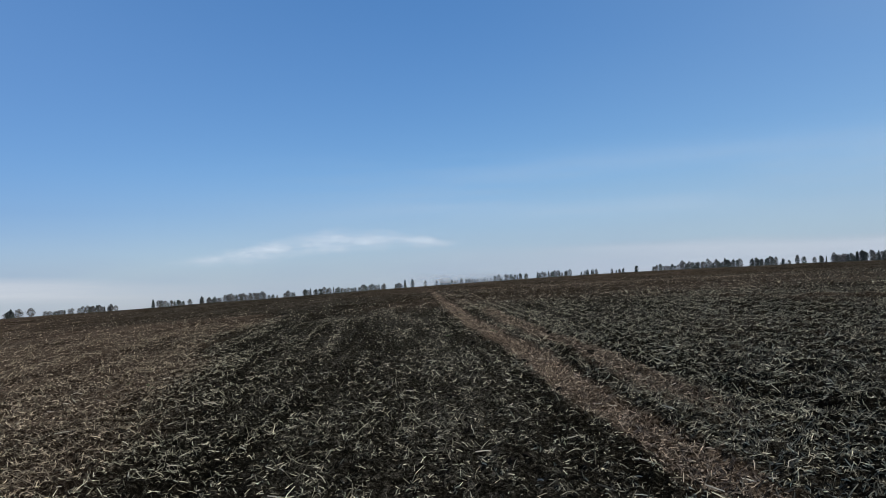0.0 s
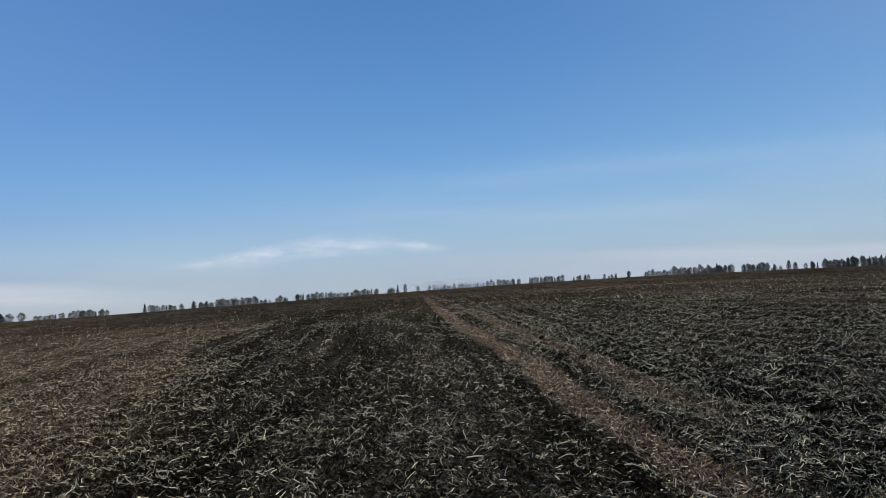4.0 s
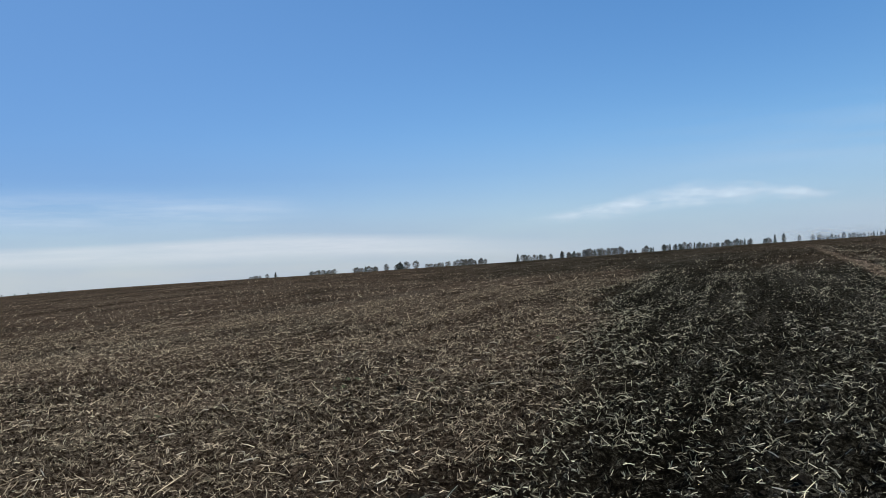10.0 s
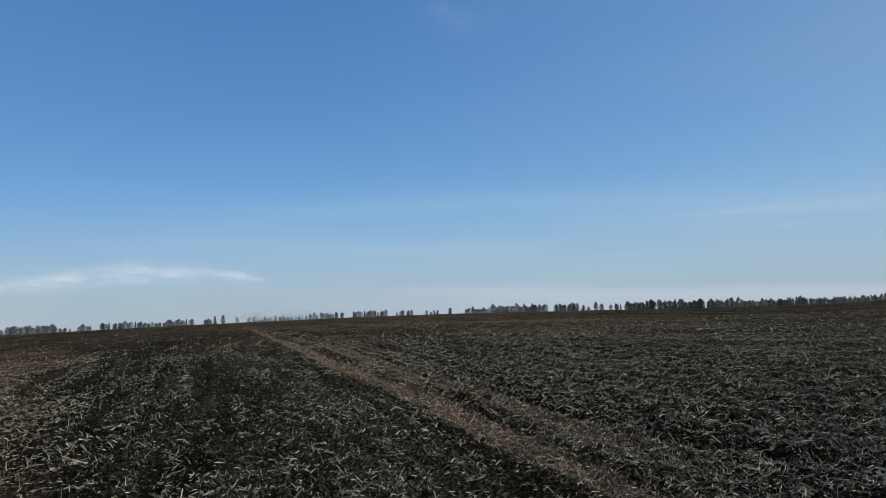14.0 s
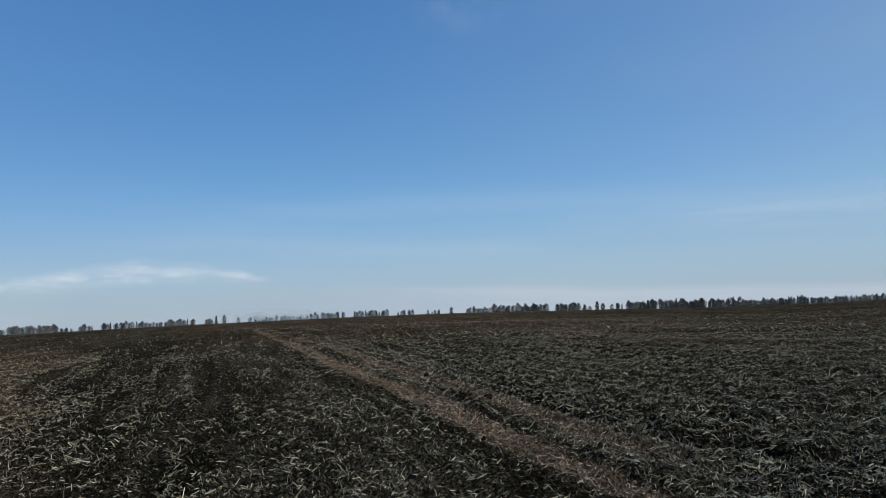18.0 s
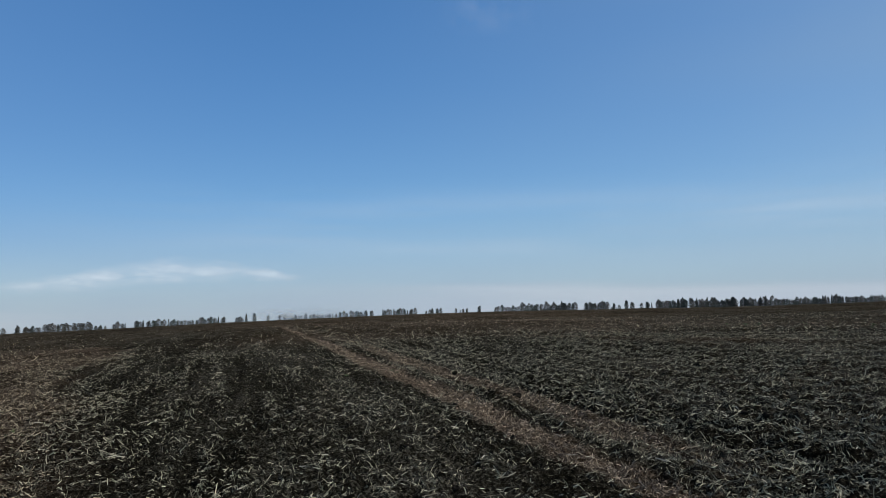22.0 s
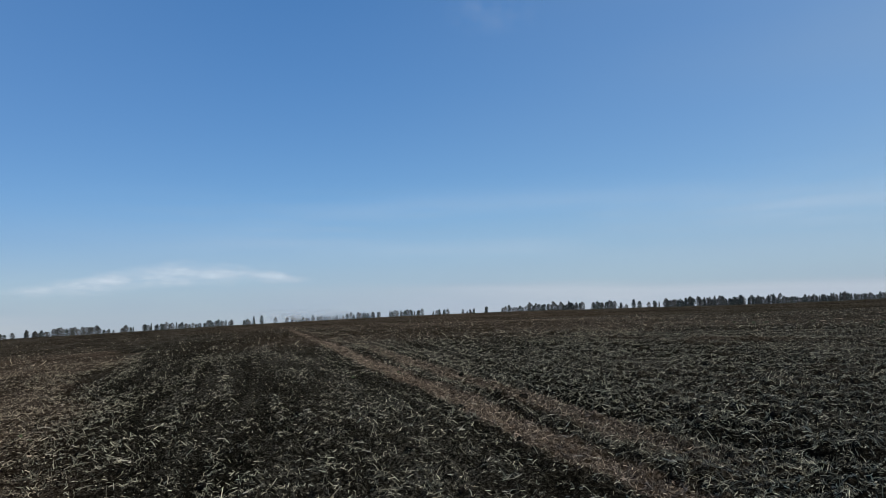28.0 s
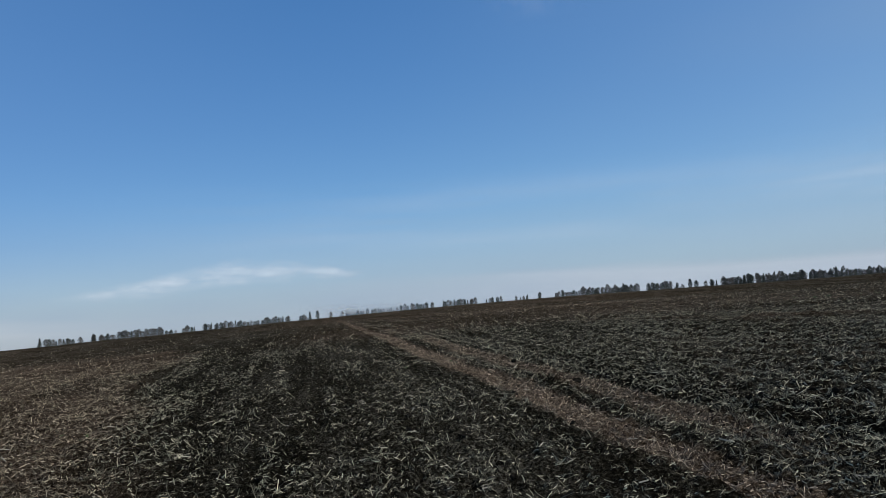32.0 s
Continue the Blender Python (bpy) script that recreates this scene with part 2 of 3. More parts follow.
def row_noise(x, y, seed, wide=0.40, long=3.2):
    """Noise drawn out along the rows, 0 to 1."""
    w = fanned(x, y)
    return (1 - w) * grain(across(x, y) / wide, y / long, seed) + w * grain(fan_row(x, y) / (0.42 * wide), (y - 0.5 * x) / (3.2 * long), seed + 1)


def beyond(v):
    """A soft max(v, 0)."""
    return 0.5 * (v + np.sqrt(v * v + 1.0))


def rolling(x, y):
    """The height of the land without its clods: a slope that rises to a brow some 30 m ahead, a hollow field beyond it and the far ridge."""
    r, az = np.hypot(x, y), np.degrees(np.arctan2(-x, y))
    near = 0.0378 * y - 0.045 * beyond(-x - 2.5) + 0.030 * beyond(x - 1.5) + 0.003
    near = np.maximum(near, -6.0)
    q = np.minimum(r, RIDGE)
    far = 1.6 + q * np.tan(np.radians(skyline(az))) - HOLLOW * (1 - q / RIDGE)
    far = far + 1.2 * (grain(x / 34 + 3.3, y / 52, 6) - 0.5) * ease(r, 34, 110) * (1 - ease(r, 430, 630))
    swell = 0.10 * (grain(x / 14, y / 14, 5) - 0.5) * ease(r, 8, 30) * (1 - ease(r, 300, 600))
    return 0.5 * (near + far - np.sqrt((near - far) ** 2 + 0.012)) + swell - np.maximum(r - RIDGE - 15, 0) * 0.03


def band(u, at, half, soft):
    return 1 - ease(np.abs(u - at), half, half + soft)


def wheel_tracks(x, y):
    u = across(x, y)
    w = 0.16 * (grain(x / 0.5, y / 1.7, 8) - 0.5)
    first, second = band(u + w, 0.0, 0.13, 0.28), band(u + w, 0.95, 0.12, 0.30)
    t = np.maximum(first * ease(y, 3.5, 6.5), 0.6 * second * ease(y, 6.0, 10.0) * (1 - 0.6 * ease(y, 22, 30)))
    return t * (1 - 0.6 * ease(y, 60, 140))


def swaths(x, y):
    """Two long raised lines of pale straw that cross the side of the hill."""
    wave = 0.5 * (grain(x / 1.7, y / 40, 36) - 0.5)
    first = np.interp(x, (4.5, 7.05, 9.8, 11.5, 13.8, 18, 26), (40, 29.8, 21.9, 20.3, 18.4, 16.6, 14.5))
    second = np.interp(x, (7.0, 8.66, 10.15, 12, 16), (30, 23.6, 18.3, 15.6, 13.0))
    lines = np.maximum(band(y + wave, first, 0.22, 0.5), 0.6 * band(y + wave, second, 0.18, 0.45))
    return lines * ease(x, 5.5, 8.0) * ease(grain(x / 1.6, y / 9.0, 37), 0.10, 0.42)


def windrows(x, y):
    """Thin broken lines of straw left between the passes, to the side of the wheel tracks."""
    v = fan_row(x, y) + 0.05 * (grain(x / 2.0, y / 5.0, 33) - 0.5)
    lines = band((v / 0.21) % 1.0, 0.5, 0.05, 0.24) * fanned(x, y) * (1 - ease(np.hypot(x, y), 40, 70))
    return np.maximum(lines * ease(grain(x / 3.2, y / 3.2, 34), 0.35, 0.75), swaths(x, y))


def dry_and_furrow_shade(x, y):
    """1 where the ground is browner and thick with straw, 0 on the fresh dark strips; the fanned rows add painted
    furrow shade.
    """
    edge = np.interp(y, (-5, 4, 8, 11, 16, 24, 33, 60), (-2.6, -2.8, -3.2, -3.7, -5.0, -6.2, -7.2, -13.0))
    left = ease(edge - x + 1.3 * (grain(x / 1.3, y / 2.5, 3) - 0.5), -0.9, 1.3)
    r, az = np.hypot(x, y), np.degrees(np.arctan2(-x, y))
    left = left * (1 - 0.75 * ease(r, 40, 58) * (1 - ease(az, 17, 32)))
    left = left * (0.66 + 0.34 * ease(r, 4.0, 8.0)) * (1 - 0.35 * ease(grain(x / 2.6, y / 2.6, 71), 0.55, 0.8))
    far = (0.42 - 0.19 * ease(az, 2, 9) + 0.4 * (grain(across(x, y) / 9, y / 45, 18) - 0.5)) * ease(r, 24, 40) * (1 - 0.55 * ease(-az, 16, 32))
    # row_wave and row_noise paint furrow shade as darker lines across the fan
    return np.clip(np.maximum(left * 0.85, far) + 0.06 * windrows(x, y) + 0.45 * swaths(x, y) + fanned(x, y) * (0.2 * (row_noise(x, y, 75) - 0.45) + 0.22 * row_wave(x, y)) * ease(r, 8, 14), 0, 1)


def clods(x, y):
    """Loose crumbs and clods on top of the rolling land, and the furrows."""
    u, w = across(x, y), fanned(x, y)
    r = np.hypot(x, y)
    side = ease(u, -0.3, 1.8)
    dark = 1 - 0.25 * dry_and_furrow_shade(x, y)
    big = np.maximum(grain(x / 0.55, y / 0.55, 11) - 0.45, 0) * 0.05
    mid = np.abs(grain(x / 0.24, y / 0.24, 12) - 0.5) * 0.10
    small = (grain(x / 0.11, y / 0.11, 13) - 0.5) * 0.085
    tiny = (grain(x / 0.055, y / 0.055, 17) - 0.5) * 0.055 * (1 - ease(r, 10, 30))
    pits = -0.045 * ease(row_noise(x, y, 51, 0.22, 0.85), 0.60, 0.95) * (0.4 + 0.4 * side) * (1 - 0.75 * dry_and_furrow_shade(x, y)) * (1 - 0.5 * w)
    rows = (0.018 + 0.015 * side) * row_wave(x, y) * (0.35 + 0.65 * side) * (1 + 0.3 * w * ease(r, 7, 14))
    groove = -0.12 * band(fan_row(x, y) + 0.03 * (grain(x / 0.3, y / 0.3, 15) - 0.5), 0.44, 0.02, 0.06) * ease(y, 6.6, 7.3) * (1 - ease(y, 8.6, 9.4))
    rut = 0.08 * swaths(x, y) - 0.035 * wheel_tracks(x, y)
    return ((big + mid + small + tiny) * dark + pits + rows + groove + rut) * (1 - 0.5 * ease(r, 60, 200))


def height(x, y):
    return rolling(x, y) + clods(x, y)


def put_mesh(name, verts, faces, mat, smooth=False):
    """A mesh from arrays of corners and of faces that all have as many corners."""
    me = bpy.data.meshes.new(name)
    k = faces.shape[1]
    me.vertices.add(len(verts))
    me.vertices.foreach_set("co", np.ascontiguousarray(verts, np.float32).ravel())
    me.loops.add(faces.size)
    me.loops.foreach_set("vertex_index", np.ascontiguousarray(faces, np.int32).ravel())
    me.polygons.add(len(faces))
    me.polygons.foreach_set("loop_start", np.arange(0, faces.size, k, dtype=np.int32))
    me.polygons.foreach_set("loop_total", np.full(len(faces), k, np.int32))
    me.polygons.foreach_set("use_smooth", np.full(len(faces), smooth, bool))
    me.update(calc_edges=True)
    me.materials.append(mat)
    return me


def layer(me, name, values):
    a = me.attributes.new(name, "FLOAT", "POINT")
    a.data.foreach_set("value", np.ascontiguousarray(values, np.float32))


def grid_faces(nx, ny):
    i = np.arange(nx * ny).reshape(ny, nx)
    return np.stack([i[:-1, :-1], i[:-1, 1:], i[1:, 1:], i[1:, :-1]], -1).reshape(-1, 4)


def build_ground():
    turns = np.concatenate([np.arange(-50, 62, 0.19), np.arange(62, 310, 2.0)])
    reach = [0.004, 0.25, 0.7, 1.2, 1.7, 2.2, 2.6, 2.9]
    while reach[-1] < 4200:
        r = reach[-1]
        reach.append(r + max(0.045, min(r * r / 2500, r * 0.02)))
    a, r = (v.ravel() for v in np.meshgrid(np.radians(turns), np.array(reach)))
    x, y = -0.6 - r * np.sin(a), 0.4 + r * np.cos(a)
    n, rings = len(turns), len(reach)
    i = np.arange(n * rings).reshape(rings, n)
    j = np.roll(i, -1, 1)
    faces = np.stack([i[:-1], i[1:], j[1:], j[:-1]], -1).reshape(-1, 4)
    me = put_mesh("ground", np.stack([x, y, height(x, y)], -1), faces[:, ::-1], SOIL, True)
    layer(me, "dry", dry_and_furrow_shade(x, y))
    layer(me, "track", wheel_tracks(x, y))
    tagged(new("ground", me), "dark ploughed black-earth field with drier brown strips", "field", kind="structure")


build_ground()


# ---- straw ----
def lie(rng, x, y, length, radius, steep):
    """Poses for straws: middle, along, side and up vectors."""
    az = rng.uniform(0, 2 * math.pi, len(x))
    e = 0.05
    gx = (rolling(x + e, y) - rolling(x - e, y)) / (2 * e)
    gy = (rolling(x, y + e) - rolling(x, y - e)) / (2 * e)
    tilt = np.minimum(np.abs(rng.normal(0, steep, len(x))), 1.25)
    along = np.stack([np.cos(az) * np.cos(tilt), np.sin(az) * np.cos(tilt), np.sin(tilt) + gx * np.cos(az) + gy * np.sin(az)], -1)
    along /= np.linalg.norm(along, axis=1, keepdims=True)
    side = np.cross(along, (0, 0, 1.0))
    side /= np.linalg.norm(side, axis=1, keepdims=True)
    up = np.cross(side, along)
    mid = np.stack([x, y, height(x, y) + radius * 0.8 + 0.5 * length * np.sin(tilt) * 0.75 + 0.004], -1)
    return mid, along, side, up


def straws(rng, x, y, length, radius, steep, bend, whole=2):
    """Three-sided straws, 2: with one bend, 1: straight, 0: straight and open below; corners and faces of all of them."""
    mid, along, side, up = lie(rng, x, y, length, radius, steep)
    sway = rng.normal(0, bend, len(x)) * length
    rise = np.abs(rng.normal(0, bend * 0.5, len(x))) * length
    cuts = ((-0.5, 0, 0.9), (0.08, 1, 1.0), (0.5, 0, 0.7)) if whole == 2 else ((-0.5, 0, 1.0), (0.5, 0, 0.8))
    rings = []
    for s, off, thin in cuts:
        c = mid + along * (length * s)[:, None] + side * (sway * off)[:, None] + up * (rise * off)[:, None]
        for j in range(3):
            a = 2 * math.pi * j / 3 + math.pi / 2
            rings.append(c + (side * math.cos(a) + up * math.sin(a)) * (radius * thin)[:, None])
    verts = np.stack(rings, 1)
    quad = [[3 * r + j, 3 * r + (j + 1) % 3, 3 * r + 3 + (j + 1) % 3, 3 * r + 3 + j] for r in range(len(cuts) - 1) for j in ((0, 1, 2) if whole else (0, 2))]
    faces = np.array(quad)[None] + (np.arange(len(x)) * 3 * len(cuts))[:, None, None]
    return verts.reshape(-1, 3), faces.reshape(-1, 4)


def scatter(rng, count, inner, outer, power, turn=(-50, 62)):
    """Places on the ground ahead, thinner with distance."""
    q = rng.uniform(0, 1, count)
    e = 2 - power
    r = (inner ** e + q * (outer ** e - inner ** e)) ** (1 / e)
    a = np.radians(rng.uniform(*turn, count))
    return -0.6 - r * np.sin(a), 0.4 + r * np.cos(a), r


def build_straw():
    rng = np.random.default_rng(7)
    # how many, from, to, thinning, name, median length, thickness, bent
    jobs = ((52000, 0.2, 9, 0.0, "chopped_straw", 0.034, 0.9, 1), (5200, 2.8, 14, 0.4, "long_straw", 0.078, 0.9, 2), (122000, 2.8, 10, 0.0, "chopped_straw", 0.031, 0.74, 2),
            (300000, 10, 30, 1.2, "chopped_straw", 0.034, 1.1, 0), (170000, 30, 150, 1.6, "distant_straw", 0.060, 2.2, 0))
    for count, inner, outer, power, name, median, thick, whole in jobs:
        x, y, r = scatter(rng, count, inner, outer, power, (0, 360) if inner < 1 else (-50, 62))
        clump = grain(x / 0.45, y / 0.45, 21) * 0.35 + grain(x / 0.16, y / 0.16, 22) * 0.65
        u, side = across(x, y), ease(across(x, y), -0.3, 1.3)
        chance = 0.22 + 0.05 * (1 - ease(r, 5.5, 9)) + 0.42 * side + 0.16 * fanned(x, y) * (1 - ease(r, 30, 50)) - 0.30 * ease(r, 27, 38) - 0.30 * ease(r, 18, 34) * ease(u, 0.9, 2.3) - 0.16 * ease(r, 30, 60)
        chance = chance + (0.28 + 0.18 * ease(r, 5, 9)) * dry_and_furrow_shade(x, y) + 0.75 * windrows(x, y) + 0.5 * swaths(x, y) + 0.60 * wheel_tracks(x, y)
        chance = chance + 0.75 * (clump - 0.5) + (1.0 + 0.5 * fanned(x, y)) * (row_noise(x, y, 61) - 0.5) * ease(r, 8, 16) + (0.11 + 0.17 * side + 0.40 * fanned(x, y) * ease(r, 8, 13)) * row_wave(x, y)
        keep = rng.uniform(0, 1, count) < np.clip(chance, 0.04, 1)
        keep &= rng.uniform(0, 1, count) > 0.92 * ease(r, 90, 170)
        x, y, r = x[keep], y[keep], r[keep]
        length = np.clip(rng.lognormal(math.log(median), 0.5, len(x)), 0.015, 0.26)
        radius = rng.uniform(0.0024, 0.0058, len(x)) * thick * (1 + 0.8 * ease(r, 40, 140))
        dusty = np.maximum(dry_and_furrow_shade(x, y), 1.0 * wheel_tracks(x, y)) + rng.normal(0, 0.16, len(x)) > 0.38
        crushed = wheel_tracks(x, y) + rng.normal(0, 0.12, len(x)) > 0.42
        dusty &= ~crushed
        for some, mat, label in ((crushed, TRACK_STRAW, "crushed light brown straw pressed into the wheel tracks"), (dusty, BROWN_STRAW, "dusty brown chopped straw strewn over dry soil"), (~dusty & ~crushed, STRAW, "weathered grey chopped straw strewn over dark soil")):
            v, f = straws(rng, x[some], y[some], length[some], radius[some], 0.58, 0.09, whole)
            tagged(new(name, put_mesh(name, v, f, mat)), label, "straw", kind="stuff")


def build_stalks():
    """The long pale stalks that can be told apart, each a thing."""
    rng = np.random.default_rng(19)
    x, y, r = scatter(rng, 230, 4.2, 13.5, 0.6)
    for i in range(len(x)):
        length, radius = np.array([rng.uniform(0.08, 0.17)]), np.array([rng.uniform(0.0045, 0.0070)])
        v, f = straws(rng, x[i:i + 1], y[i:i + 1], length, radius, 0.16, 0.10)
        origin = np.array([x[i], y[i], float(height(x[i:i + 1], y[i:i + 1])[0])])
        ob = new("straw_stalk", put_mesh("straw_stalk", v - origin, f, PALE))
        ob.location = origin
        tagged(ob, "long pale dry straw stalk lying on dark soil", "straw", "straw stalks on the field")


def clod_mesh(seed):
    rng = np.random.default_rng(seed)
    bm = bmesh.new()
    bmesh.ops.create_icosphere(bm, subdivisions=2, radius=1)
    off = Vector(rng.uniform(0, 50, 3))
    squash = Vector((rng.uniform(0.8, 1.25), rng.uniform(0.7, 1.1), rng.uniform(0.5, 0.75)))
    for v in bm.verts:
        v.co *= 0.75 + 0.55 * noise.noise(v.co * 1.3 + off) + 0.22 * noise.noise(v.co * 3.4 + off)
        v.co = Vector((v.co.x * squash.x, v.co.y * squash.y, v.co.z * squash.z))
    me = bpy.data.meshes.new("soil_clod")
    bm.to_mesh(me)
    bm.free()
    me.materials.append(CLOD)
    return me


def build_clods():
    rng = np.random.default_rng(31)
    kinds = [clod_mesh(s) for s in range(6)]
    x, y, r = scatter(rng, 420, 3.8, 22, 0.7)
    keep = rng.uniform(0, 1, 420) < 1 - 0.75 * dry_and_furrow_shade(x, y)
    x, y = x[keep][:260], y[keep][:260]
    z = height(x, y)
    for i in range(len(x)):
        s = float(np.clip(rng.lognormal(math.log(0.045), 0.4), 0.025, 0.11))
        ob = new("soil_clod", kinds[i % 6])
        ob.matrix_world = pose(x[i], y[i], z[i] + 0.12 * s, 0, 0, rng.uniform(0, 360)) @ Matrix.Scale(s, 4)
        tagged(ob, "rounded dark clod of black earth on the field", "clod", "clods on the field")


def weed_mesh(seed):
    """A low rosette of bent leaves, one unit wide."""
    rng = np.random.default_rng(seed)
    bm = bmesh.new()
    for i in range(9):
        a, tip, wide = rng.uniform(0, 6.28), rng.uniform(0.35, 0.6), rng.uniform(0.06, 0.12)
        d, s = Vector((math.cos(a), math.sin(a), 0)), Vector((-math.sin(a), math.cos(a), 0))
        rise = rng.uniform(0.15, 0.5)
        rows = []
        for k, w in ((0.05, 0.35), (0.45, 1.0), (0.8, 0.7), (1.0, 0.1)):
            c = d * tip * k + Vector((0, 0, rise * math.sin(k * 2.4)))
            rows.append([bm.verts.new(c + s * wide * w), bm.verts.new(c - Vector((0, 0, 0.03))), bm.verts.new(c - s * wide * w)])
        for p, q in zip(rows, rows[1:]):
            bm.faces.new((p[0], p[1], q[1], q[0]))
            bm.faces.new((p[1], p[2], q[2], q[1]))
    me = bpy.data.meshes.new("weed")
    bm.to_mesh(me)
    bm.free()
    me.materials.append(WEED)
    return me


def build_weeds():
    rng = np.random.default_rng(47)
    kinds = [weed_mesh(s) for s in range(4)]
    # centre, spread, how many, size
    for cx, cy, spread, count, size in ((-5.8, 8.8, 0.5, 10, 0.07), (-6.8, 6.6, 0.6, 6, 0.07), (-4.9, 12.1, 0.6, 7, 0.08), (1.0, 17.7, 0.7, 6, 0.10), (21.5, 35.4, 0.8, 5, 0.24), (20.4, 26.9, 0.7, 4, 0.20)):
        for _ in range(count):
            x, y = cx + rng.normal(0, spread), cy + rng.normal(0, spread)
            z = float(height(np.array([x]), np.array([y]))[0])
            ob = new("weed", kinds[rng.integers(4)])
            ob.matrix_world = pose(x, y, z, 0, 0, rng.uniform(0, 360)) @ Matrix.Scale(size * rng.uniform(0.7, 1.3), 4)
            tagged(ob, "small green weed sprouting between the straw", "weed", "weeds on the field")


build_straw()
build_stalks()
build_clods()
build_weeds()


# ---- the trees along the ridge ----
def clump_cloud(rng, count, envelope, size):
    """Small ragged tufts inside an envelope(h) of radii over the height 0 to 1."""
    h = rng.uniform(0, 1, count)
    a = rng.uniform(0, 2 * math.pi, count)
    q = np.sqrt(rng.uniform(0.05, 1, count))
    rad = envelope(h) * q * (0.75 + 0.5 * rng.uniform(0, 1, count))
    c = np.stack([rad * np.cos(a), rad * np.sin(a), h], -1)
    verts = []
    for k in range(4):
        d = rng.normal(0, 1, (count, 3))
        d /= np.linalg.norm(d, axis=1, keepdims=True)
        verts.append(c + d * (size * rng.uniform(0.5, 1.4, count))[:, None])
    v = np.stack(verts, 1)
    tri = np.array([[0, 1, 2], [0, 2, 3], [0, 3, 1], [1, 3, 2]])
    return v.reshape(-1, 3), (tri[None] + (np.arange(count) * 4)[:, None, None]).reshape(-1, 3)


def trunk_mesh(rng, top, limbs):
    """A tapered trunk with limbs, one unit tall at most."""
    verts, faces = [], []

    def tube(p, q, r0, r1, sides=6):
        p, q = np.array(p), np.array(q)
        d = (q - p) / np.linalg.norm(q - p)
        s = np.cross(d, (0.3, 0.9, 0.1))
        s /= np.linalg.norm(s)
        t = np.cross(d, s)
        base = len(verts)
        for c, r in ((p, r0), (q, r1)):
            for j in range(sides):
                a = 2 * math.pi * j / sides
                verts.append(c + (s * math.cos(a) + t * math.sin(a)) * r)
        for j in range(sides):
            faces.append((base + j, base + (j + 1) % sides, base + sides + (j + 1) % sides, base + sides + j))

    lean = rng.normal(0, 0.02, 2)
    tube((0, 0, -0.06), (lean[0] * 0.5, lean[1] * 0.5, top * 0.5), 0.020, 0.014)
    tube((lean[0] * 0.5, lean[1] * 0.5, top * 0.5), (lean[0], lean[1], top), 0.014, 0.004)
    for _ in range(limbs):
        h, a, out = rng.uniform(0.25, 0.75) * top, rng.uniform(0, 6.28), rng.uniform(0.08, 0.18)
        tube((0, 0, h), (math.cos(a) * out, math.sin(a) * out, h + out * rng.uniform(0.4, 1.2)), 0.007, 0.002, 4)
    return put_mesh("trunk", np.array(verts), np.array(faces), BARK, True)


TREE_KINDS = {
    "pine_tree": (PINE, 340, 0.070, lambda h: 0.03 + 0.27 * np.sin(np.pi * np.clip(0.12 + 0.85 * h, 0, 1)) ** 0.7, 0.10, "dark green pine tree on the far ridge"),
    "spruce_tree": (PINE, 300, 0.060, lambda h: 0.02 + 0.22 * (1 - h) ** 0.9, 0.03, "narrow dark spruce tree on the far ridge"),
    "birch_tree": (TWIGS, 320, 0.062, lambda h: 0.04 + 0.33 * np.sin(np.pi * np.clip(0.1 + 0.85 * h, 0, 1)), 0.08, "bare grey-brown birch tree on the far ridge"),
    "bush": (SCRUB, 150, 0.060, lambda h: 0.10 + 0.42 * np.sqrt(np.clip(1 - h * h, 0, 1)), 0.02, "low dry bush beside the far trees"),
}


def tree_of(kind, seed):
    mat, count, size, envelope, foot, label = TREE_KINDS[kind]
    rng = np.random.default_rng(seed)
    thing = tagged(new(kind), label, "bush" if kind == "bush" else "tree", "trees along the far ridge")
    v, f = clump_cloud(rng, count, envelope, size)
    v[:, 2] = foot + v[:, 2] * (1 - foot)
    crown = new("crown", put_mesh("crown", v, f, mat))
    trunk = new("trunk", trunk_mesh(rng, 0.9, 7))
    crown.parent = trunk.parent = thing
    return thing


def build_trees():
    rng = np.random.default_rng(5)
    first = {k: [tree_of(k, 10 * n + s) for s in range(4)] for n, k in enumerate(TREE_KINDS)}
    used = set()

    def plant(az, tall, kind, behind=0.0):
        far = RIDGE + 14 + behind + rng.uniform(0, 16)
        a = radians(az)
        x, y = -far * math.sin(a), far * math.cos(a)
        z = float(rolling(np.array([x]), np.array([y]))[0])
        source = first[kind][rng.integers(4)]
        wide = tall * rng.uniform(0.85, 1.2) * (1.75 if az > 26 else 1.3 if az > 11 else 1.0 if az > -26 else 0.92)
        m = pose(x, y, z - 0.5, 0, 0, rng.uniform(0, 360))
        if source not in used:
            used.add(source)
            ob = source
            ob.matrix_basis = m
        else:
            ob = copy_thing(source, m)
        ob.scale = (wide * 0.47, wide * 0.47, tall * (0.58 if -14 < az < 17 else 0.60))

    def pick(mixed):
        return ("pine_tree", "spruce_tree", "birch_tree")[int(rng.choice(3, p=mixed))]

    for az, tall, kind in LONE_TREES:
        plant(az, tall, kind)
    for start, end, count, tall, piny in STANDS:
        count = round(count * 1.25)
        for i in range(count):
            az = start + (end - start) * (i + 0.5 + rng.uniform(-0.4, 0.4)) / count
            plant(az, tall * rng.uniform(0.75, 1.2), pick((piny * 0.6, piny * 0.4, 1 - piny)), rng.uniform(0, 12))
    for some in first.values():
        for ob in some:
            if ob not in used:
                for o in (*ob.children_recursive, ob):
                    bpy.data.objects.remove(o)


